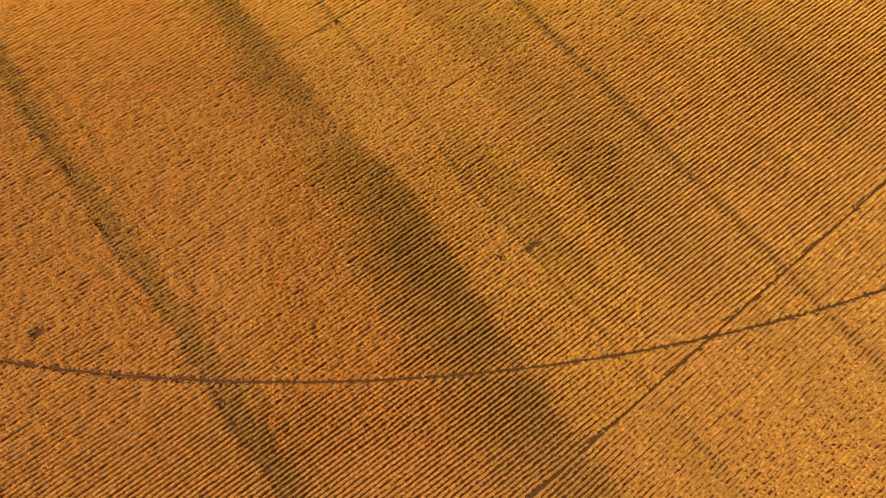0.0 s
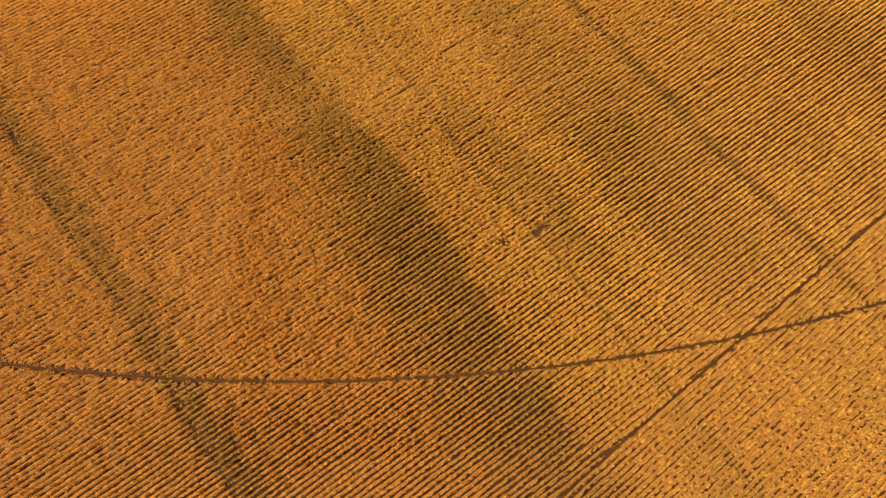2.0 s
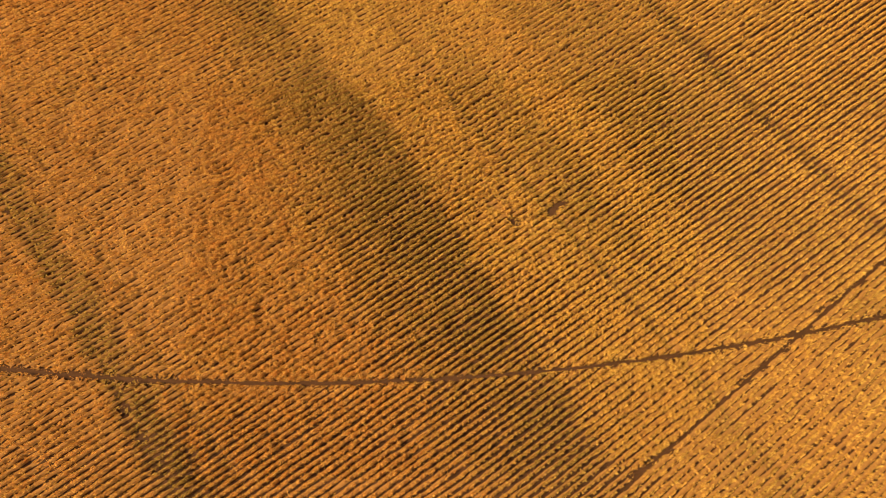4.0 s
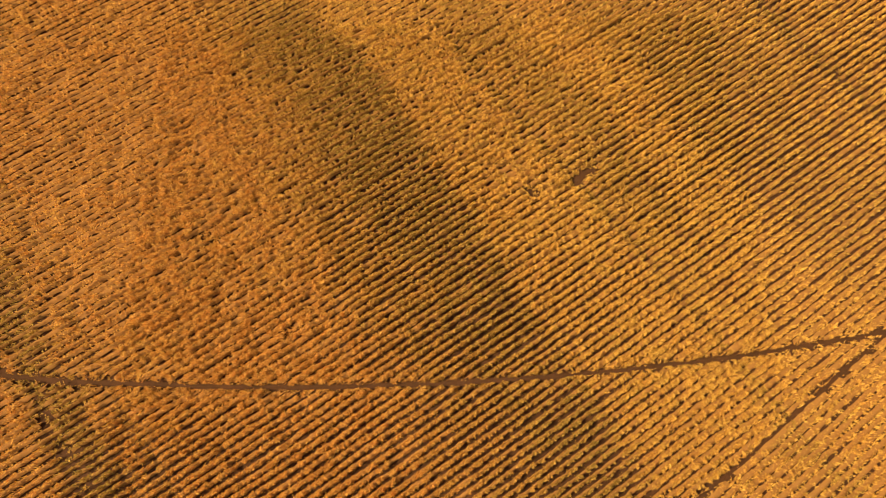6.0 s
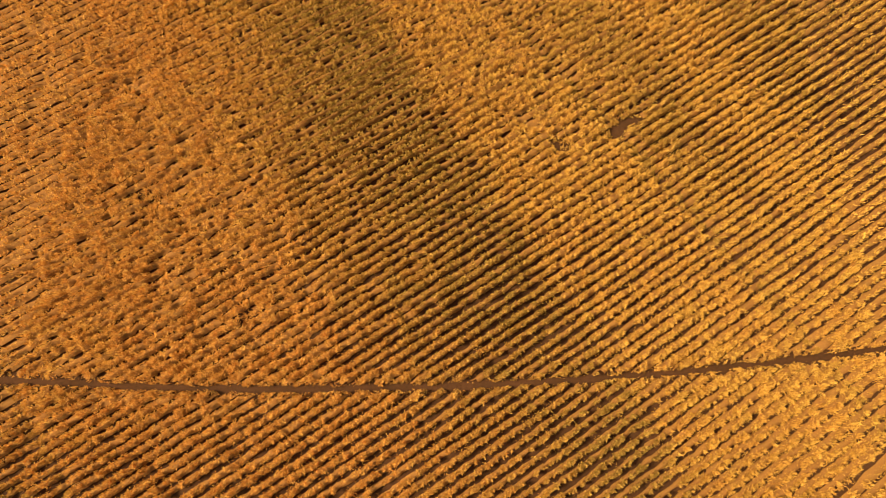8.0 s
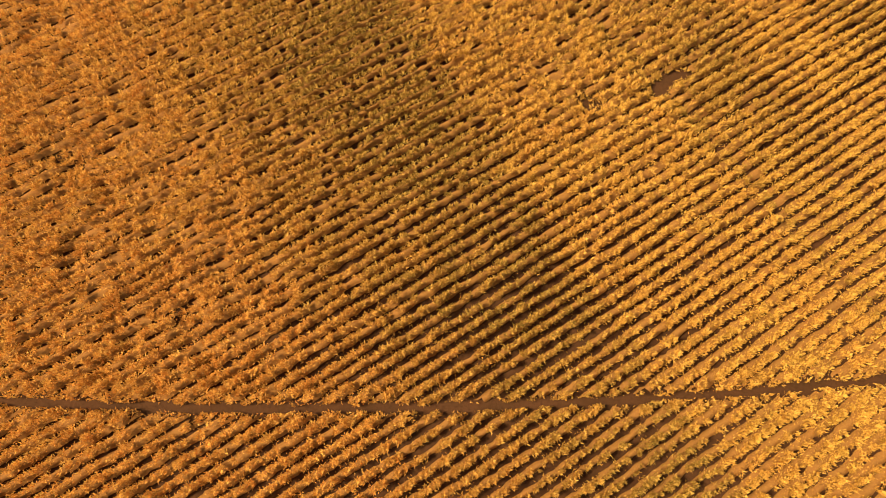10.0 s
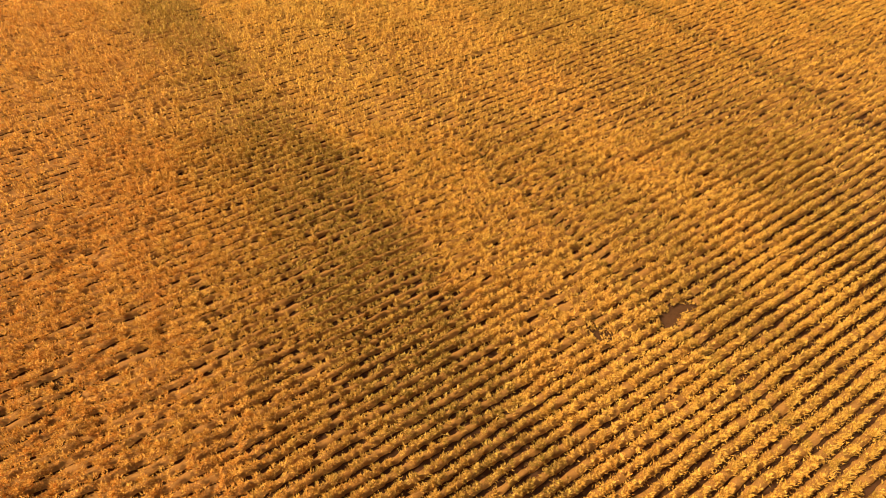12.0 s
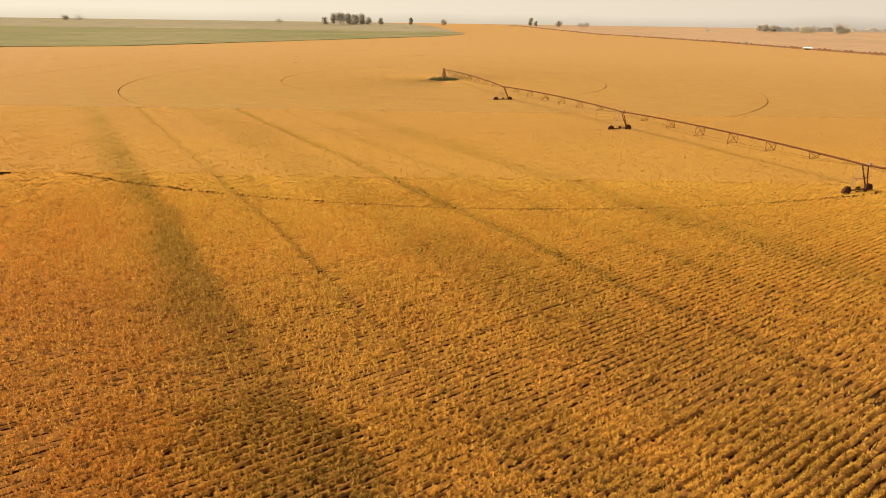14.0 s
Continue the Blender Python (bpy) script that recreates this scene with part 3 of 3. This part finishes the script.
def tube(points, radius, sides=6, bm=None):
    """A round bar through the points, closed at both ends."""
    bm = bm or bmesh.new()
    points = [Vector(p) for p in points]
    rings = []
    for k, p in enumerate(points):
        d = (points[min(k + 1, len(points) - 1)] - points[max(k - 1, 0)]).normalized()
        side = d.cross(Vector((0, 0, 1)))
        side = side.normalized() if side.length > 1e-3 else Vector((1, 0, 0))
        up = side.cross(d)
        r = radius[k] if isinstance(radius, (list, tuple)) else radius
        rings.append([bm.verts.new(p + r * (math.cos(2 * math.pi * s / sides) * side + math.sin(2 * math.pi * s / sides) * up)) for s in range(sides)])
    for a, b in zip(rings, rings[1:]):
        for s in range(sides):
            bm.faces.new((a[s], a[(s + 1) % sides], b[(s + 1) % sides], b[s]))
    bm.faces.new(rings[0])
    bm.faces.new(list(reversed(rings[-1])))
    return bm


def wheel_mesh(radius, width, hole):
    """A lugged tyre: a rounded ring round the y axis with raised bars."""
    bm = bmesh.new()
    shape = [(hole, -0.36), (radius * 0.80, -0.5), (radius * 0.96, -0.42), (radius, -0.2), (radius, 0.2), (radius * 0.96, 0.42), (radius * 0.80, 0.5), (hole, 0.36)]
    n, rings = 36, []
    for k in range(n):
        a = 2 * math.pi * k / n
        lug = 0.035 if k % 3 == 0 else 0.0
        rings.append([bm.verts.new(((r + (lug if r > 0.9 * radius else 0)) * math.cos(a), w * width, (r + (lug if r > 0.9 * radius else 0)) * math.sin(a))) for r, w in shape])
    for k in range(n):
        a, b = rings[k], rings[(k + 1) % n]
        for s in range(len(shape)):
            t = (s + 1) % len(shape)
            bm.faces.new((a[s], a[t], b[t], b[s]))
    return bm


def rim_mesh(radius, width):
    bm = bmesh.new()
    n, rings = 20, []
    shape = [(radius, -0.36), (radius * 0.88, -0.30), (radius * 0.45, -0.05), (0.05, -0.16), (0.05, 0.02), (radius * 0.45, 0.08), (radius * 0.88, 0.2), (radius, 0.36)]
    for k in range(n):
        a = 2 * math.pi * k / n
        rings.append([bm.verts.new((r * math.cos(a), w * width, r * math.sin(a))) for r, w in shape])
    for k in range(n):
        a, b = rings[k], rings[(k + 1) % n]
        for s in range(len(shape) - 1):
            bm.faces.new((a[s], a[s + 1], b[s + 1], b[s]))
    return bm


# ---- centre pivot irrigation machine ----
center_pivot = tagged(new("center_pivot"), "rusty steel centre pivot irrigation machine standing in ripe crop", "irrigation machine")
center_pivot.location = (PIVOT[0], PIVOT[1], 0)
PIPE_Z = 3.85
TOWERS = ((55.0, -73.3), (100.0, -69.8), (144.6, -68.9), (200.7, -68.5))


def machine_point(r, degrees, z):
    return Vector((r * math.cos(radians(degrees)), r * math.sin(radians(degrees)), z))


def pivot_stand():
    stand_part = part("pivot_stand", tube([(0, 0, 0.1), (0, 0, 2.0), (0, 0, 4.0), (0, 0, 4.25)], [0.24, 0.2, 0.2, 0.3], 10), STEEL, center_pivot)
    for sx, sy in ((1, 1), (1, -1), (-1, 1), (-1, -1)):
        part("leg", tube([(0.75 * sx, 0.75 * sy, 0.05), (0.3 * sx, 0.3 * sy, 3.8)], 0.11), STEEL, stand_part)
    for z, w in ((1.2, 0.62), (2.5, 0.46)):
        bm = tube([(w, w, z), (-w, w, z)], 0.035)
        for a, b in (((-w, w), (-w, -w)), ((-w, -w), (w, -w)), ((w, -w), (w, w))):
            tube([(*a, z), (*b, z)], 0.035, 6, bm)
        part("brace", bm, STEEL, stand_part)
    box = bmesh.new()
    bmesh.ops.create_cube(box, size=1.0, matrix=Matrix.Translation((0.75, -0.7, 1.5)) @ Matrix.Diagonal((0.5, 0.3, 0.9, 1)))
    bmesh.ops.bevel(box, geom=box.edges[:], offset=0.03, segments=2, affect="EDGES")
    part("control_box", box, BRIGHT_LIT_STEEL, stand_part, "grey control box")


def drive_tower(r, degrees):
    top = machine_point(r, degrees, PIPE_Z)
    out = Vector((math.cos(radians(degrees)), math.sin(radians(degrees)), 0))
    way = Vector((-out.y, out.x, 0))
    foot = Vector((top.x, top.y, 0))
    a, b = foot + way * 1.85 + Vector((0, 0, 0.72)), foot - way * 1.85 + Vector((0, 0, 0.72))
    beam = part("tower_beam", tube([a, b], 0.10), STEEL, center_pivot)
    for side in (1, -1):
        for lean in (0.35, -0.35):
            # legs on the sun's side get brighter steel: sunlight put into their colour
            mat = BRIGHT_LIT_STEEL if side == -1 else STEEL
            part("leg", tube([foot + way * 1.6 * side + out * lean * 0.25 + Vector((0, 0, 0.8)), top + way * 0.14 * side + out * lean - Vector((0, 0, 0.1))], 0.075 if mat == STEEL else 0.035), mat, beam)
        mid = foot + way * 0.9 * side + Vector((0, 0, 2.2))
        part("brace", tube([mid - out * 0.5, mid + out * 0.5], 0.03), STEEL, beam)
        wheel = part("wheel", wheel_mesh(0.66, 0.36, 0.34), RUBBER, center_pivot, "dark muddy rubber tyre")
        turn = math.atan2(way.y, way.x)
        wheel.matrix_local = Matrix.Translation(foot + way * 1.95 * side + Vector((0, 0, 0.66))) @ Matrix.Rotation(turn, 4, "Z")
        part("rim", rim_mesh(0.345, 0.36), STEEL, wheel)
    part("cross_brace", tube([foot + way * 0.95 + Vector((0, 0, 2.1)), foot - way * 0.95 + Vector((0, 0, 2.1))], 0.035), STEEL, beam)
    gear = bmesh.new()
    bmesh.ops.create_cube(gear, size=1.0, matrix=Matrix.Translation(foot + Vector((0, 0, 0.95))) @ Matrix.Rotation(math.atan2(way.y, way.x), 4, "Z") @ Matrix.Diagonal((0.5, 0.26, 0.3, 1)))
    bmesh.ops.bevel(gear, geom=gear.edges[:], offset=0.03, segments=2, affect="EDGES")
    part("drive_motor", gear, STEEL, beam)
    box = bmesh.new()
    bmesh.ops.create_cube(box, size=1.0, matrix=Matrix.Translation(top + out * 0.5 + Vector((0, 0, 0.22))) @ Matrix.Rotation(math.atan2(out.y, out.x), 4, "Z") @ Matrix.Diagonal((0.45, 0.3, 0.3, 1)))
    bmesh.ops.bevel(box, geom=box.edges[:], offset=0.02, segments=2, affect="EDGES")
    part("tower_box", box, BRIGHT_LIT_STEEL, beam)


def pipe_span(start, end):
    a, b = machine_point(*start, PIPE_Z), machine_point(*end, PIPE_Z)
    out = (b - a).normalized()
    way = Vector((-out.y, out.x, 0))
    length = (b - a).length

    def on_pipe(f):
        return a.lerp(b, f) + Vector((0, 0, 0.55 * 4 * f * (1 - f) * length / 60))

    part("pipe", tube([on_pipe(k / 16) for k in range(17)], 0.125, 10), STEEL, center_pivot)
    stations = max(5, round(length / 6.6))
    lower = {1: [a - Vector((0, 0, 0.15)) + way * 0.1], -1: [a - Vector((0, 0, 0.15)) - way * 0.1]}
    for k in range(1, stations):
        f = k / stations
        depth = 0.35 + 1.15 * math.sin(math.pi * f)
        for side in (1, -1):
            low = on_pipe(f) + way * side * 1.0 * (0.5 + 0.5 * math.sin(math.pi * f)) - Vector((0, 0, depth))
            lower[side].append(low)
            for lean in (1.3, -1.3):
                part("truss_strut", tube([on_pipe(f + lean * 0.6 / length), low], 0.04, 5), STEEL, center_pivot)
        part("truss_spreader", tube([lower[1][-1], lower[-1][-1]], 0.028, 5), STEEL, center_pivot)
    for side in (1, -1):
        part("truss_rod", tube([*lower[side], b - Vector((0, 0, 0.15)) + way * 0.1 * side], 0.016, 5), STEEL, center_pivot)
    drops = round(length / 4.6)
    for k in range(drops):
        f = (k + 0.5) / drops
        p = on_pipe(f)
        side = 0.35 if k % 2 else -0.35
        low = 1.75
        hose = [p + Vector((0, 0, 0.1)), p + way * side * 0.6 + Vector((0, 0, 0.28)), p + way * side + Vector((0, 0, 0.0)), Vector((p.x + way.x * side, p.y + way.y * side, low + 0.15)), Vector((p.x + way.x * side, p.y + way.y * side, low))]
        part("drop_hose", tube(hose, [0.015, 0.015, 0.014, 0.014, 0.03], 5), STEEL, center_pivot)


pivot_stand()
for at in TOWERS:
    drive_tower(*at)
for start, end in zip(((0.3, -73.3),) + TOWERS, TOWERS):
    pipe_span(start, end)


# ---- weeds round the pivot's foot ----
def leaf_clumps(places, size, seed, count):
    """Many small bent leaves round each place, as one bmesh."""
    some = random.Random(seed)
    bm = bmesh.new()
    for c, spread in places:
        for _ in range(count):
            d = Vector((some.gauss(0, 1), some.gauss(0, 1), some.gauss(0, 0.8)))
            p = Vector(c) + d * spread * 0.5
            t = Vector((some.uniform(-1, 1), some.uniform(-1, 1), some.uniform(-0.6, 1))).normalized()
            s = t.cross(Vector((some.uniform(-1, 1), some.uniform(-1, 1), some.uniform(-1, 1)))).normalized()
            k = size * some.uniform(0.6, 1.5)
            v = [bm.verts.new(p + s * k * 0.35), bm.verts.new(p + t * k), bm.verts.new(p - s * k * 0.35), bm.verts.new(p - t * k * 0.6)]
            bm.faces.new(v)
    return bm


some = random.Random(4)
spots = []
for _ in range(260):
    a, r = some.uniform(0, 2 * math.pi), 5.2 * math.sqrt(some.random())
    spots.append(((PIVOT[0] + r * math.cos(a), PIVOT[1] + r * math.sin(a), 0.35), 0.7))
bm = leaf_clumps(spots, 0.22, 11, 16)
me = bpy.data.meshes.new("weeds")
bm.to_mesh(me)
bm.free()
me.materials.append(WEEDS)
tagged(new("weeds", me), "dark green weeds round the foot of the pivot", "weeds", kind="stuff")

# ---- far fields ----
green_edge = [(-330, 330), (-286, 375), (-228, 404), (-183, 487), (-130, 588), (-8.6, 822), (28, 990), (33, 1110), (20, 1150), (-2000, 1150), (-1500, 500)]
bm = bmesh.new()
top = [bm.verts.new((x, y, 0.95)) for x, y in green_edge]
bm.faces.new(top)
foot = [bm.verts.new((x, y, 0.3)) for x, y in green_edge]
for k in range(len(top)):
    n = (k + 1) % len(top)
    bm.faces.new((top[k], top[n], foot[n], foot[k]))
bmesh.ops.recalc_face_normals(bm, faces=bm.faces)
me = bpy.data.meshes.new("green_field")
bm.to_mesh(me)
bm.free()
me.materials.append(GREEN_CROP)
tagged(new("green_field", me), "young green crop on the next field", "field", kind="structure")
bm = bmesh.new()
rows_of = [[bm.verts.new((x, y, z)) for x in (xa, xb)] for xa, xb, y, z in ((-2000, 20, 1150, 0.95), (-2400, -60, 1650, 10.8), (-2400, -150, 2000, 10.8), (-2400, -330, 3000, 10.8))]
for a, c in zip(rows_of, rows_of[1:]):
    bm.faces.new((a[0], a[1], c[1], c[0]))
bmesh.ops.recalc_face_normals(bm, faces=bm.faces)
me = bpy.data.meshes.new("hazed_olive_field")
bm.to_mesh(me)
bm.free()
me.materials.append(HAZED_OLIVE)
tagged(new("hazed_olive_field", me), "far fields beyond the green crop, pale with haze", "field", kind="structure")


def ridge(name, line, half, tall, mat, seed, step=2.0):
    """A long low lumpy bank along a line of places."""
    some = random.Random(seed)
    pts = []
    for (x0, y0), (x1, y1) in zip(line, line[1:]):
        n = max(1, int(math.hypot(x1 - x0, y1 - y0) / step))
        pts += [(x0 + (x1 - x0) * k / n, y0 + (y1 - y0) * k / n) for k in range(n)]
    bm = bmesh.new()
    prev = None
    (x0, y0), (x1, y1) = line[0], line[-1]
    span = math.hypot(x1 - x0, y1 - y0)
    nx, ny = (y1 - y0) / span, -(x1 - x0) / span
    for x, y in pts:
        z = 10 * min(max((y - 1150) / 500, 0), 1)
        h = tall * some.uniform(0.6, 1.2)
        ring = [bm.verts.new((x + nx * f * half, y + ny * f * half, z + h * up)) for f, up in ((-1, 0), (-0.5, some.uniform(0.6, 1)), (some.uniform(-0.15, 0.15), 1), (0.5, some.uniform(0.6, 1)), (1, 0))]
        if prev:
            for k in range(4):
                bm.faces.new((prev[k], prev[k + 1], ring[k + 1], ring[k]))
        prev = ring
    me = bpy.data.meshes.new(name)
    bmesh.ops.recalc_face_normals(bm, faces=bm.faces)
    bm.to_mesh(me)
    bm.free()
    me.materials.append(mat)
    return new(name, me)


SCRUB = plain_material("dry_brown_scrub", (0.085, 0.042, 0.020), (0.12, 0.06, 0.03), 0.2)
scrub = ridge("roadside_scrub", ((325, 380), (323, 433), (322, 522), (331, 714), (308, 1049), (181, 1759)), 2.0, 2.3, SCRUB, 5)
tagged(scrub, "low strip of dry brown scrub along a field road", "scrub", kind="stuff")

far_wood = ridge("far_wood", ((820, 1500), (1000, 1560), (1300, 1560), (1700, 1500)), 14.0, 11.0, FAR_WOOD, 15, 9.0)
tagged(far_wood, "hazy grey-green wood far beyond the fields", "wood", kind="stuff")

# access track from the pivot through the crop
bm = bmesh.new()
prev = None
some = random.Random(8)
for k in range(60):
    f = k / 59
    x, y = -5.5 - 95 * f + 6 * math.sin(f * 3), 206 + 130 * f
    ring = [bm.verts.new((x + some.uniform(-0.2, 0.2), y - 0.9, 0.60)), bm.verts.new((x + some.uniform(-0.2, 0.2), y + 0.5, 0.60))]
    if prev:
        bm.faces.new((prev[0], ring[0], ring[1], prev[1]))
    prev = ring
me = bpy.data.meshes.new("access_track")
bm.to_mesh(me)
bm.free()
me.materials.append(TRACK_SOIL)
tagged(new("access_track", me), "faint trodden track to the pivot", "track", kind="structure")

# fields beyond the field road, with haze put into their pale tan colour
bm = bmesh.new()
near_side = [(400, 380), (327, 433), (326, 522), (335, 714), (312, 1049), (291, 1150)]
row_a = [bm.verts.new((x, y, 0.9)) for x, y in near_side]
row_b = [bm.verts.new((x + 1600, y, 0.9)) for x, y in near_side]
row_a.append(bm.verts.new((200, 1650, 10.9))), row_b.append(bm.verts.new((2400, 1650, 10.9)))
row_a.append(bm.verts.new((150, 2900, 10.9))), row_b.append(bm.verts.new((2600, 2900, 10.9)))
for k in range(len(row_a) - 1):
    bm.faces.new((row_a[k], row_b[k], row_b[k + 1], row_a[k + 1]))
bmesh.ops.recalc_face_normals(bm, faces=bm.faces)
me = bpy.data.meshes.new("hazed_tan_field")
bm.to_mesh(me)
bm.free()
me.materials.append(HAZED_TAN)
tagged(new("hazed_tan_field", me), "tan field beyond the field road, pale with haze", "field", kind="structure")

# pale roof beside the field road
shed = tagged(new("shed"), "small low shed with a pale metal roof", "shed")
shed.location = (319, 522, 0.0)
bm = bmesh.new()
bmesh.ops.create_cube(bm, size=1.0, matrix=Matrix.Translation((0, 0, 1.0)) @ Matrix.Diagonal((6.4, 3.2, 2.0, 1)))
part("wall", bm, HAZED_TAN, shed)
bm = bmesh.new()
ends = []
for x in (-3.6, 3.6):
    ends.append([bm.verts.new((x, y, z)) for y, z in ((-2.0, 1.95), (0, 2.75), (2.0, 1.95), (2.0, 1.85), (0, 2.65), (-2.0, 1.85))])
for k in range(6):
    n = (k + 1) % 6
    bm.faces.new((ends[0][k], ends[0][n], ends[1][n], ends[1][k]))
bm.faces.new(ends[0]), bm.faces.new(list(reversed(ends[1])))
part("roof", bm, PALE_ROOF, shed)


# ---- far trees ----
def tree(x, y, z, tall, wide, seed):
    some = random.Random(seed)
    t = tagged(new("tree"), "hazy grey-green tree far across the fields", "tree", "trees on the horizon")
    t.location = (x, y, z)
    trunk_bm = tube([(0, 0, -0.3), (some.uniform(-0.2, 0.2), 0, tall * 0.3), (some.uniform(-0.5, 0.5), some.uniform(-0.5, 0.5), tall * 0.75)], [tall * 0.022, tall * 0.016, tall * 0.006], 7)
    places = []
    for _ in range(14):
        a, f = some.uniform(0, 2 * math.pi), some.uniform(0.22, 0.92)
        reach = wide * 0.5 * some.uniform(0.3, 1.0) * (1.15 - 0.6 * f)
        tip = (reach * math.cos(a), reach * math.sin(a), tall * f)
        tube([(0, 0, tall * f * 0.75), tip], [tall * 0.009, tall * 0.003], 5, trunk_bm)
        places.append((tip, wide * some.uniform(0.28, 0.5)))
    part("trunk", trunk_bm, BARK, t)
    part("crown", leaf_clumps(places, tall * 0.058, seed + 50, 170), HAZED_LEAVES, t)


def tree_at(px, dist, tall, wide, seed):
    tree((px - 784) / 982 * dist, dist, 10.0 * min(max((dist - 1150) / 500, 0), 1), tall, wide, seed)


for n, (px, dist, tall, wide) in enumerate((
        (580, 1560, 17, 12), (594, 1600, 24, 18), (606, 1580, 27, 20), (618, 1620, 25, 20), (630, 1590, 24, 18), (642, 1640, 26, 17), (652, 1600, 18, 14), (672, 1640, 16, 12),
        (722, 1650, 20, 9), (776, 1660, 14, 14), (920, 1680, 21, 9), (928, 1700, 14, 8), (966, 1670, 15, 16), (1002, 1690, 9, 18), (1012, 1690, 10, 16),
        (1216, 1400, 7, 20), (1298, 1500, 15, 14), (1308, 1480, 20, 12), (1320, 1500, 15, 16), (1372, 1420, 14, 20), (1384, 1430, 13, 18), (1430, 1400, 19, 20), (1441, 1420, 14, 14), (1280, 690, 3.2, 6),
        (150, 1640, 12, 16), (170, 1660, 8, 24), (505, 1660, 9, 20))):
    tree_at(px, dist, tall, wide, n + 1)
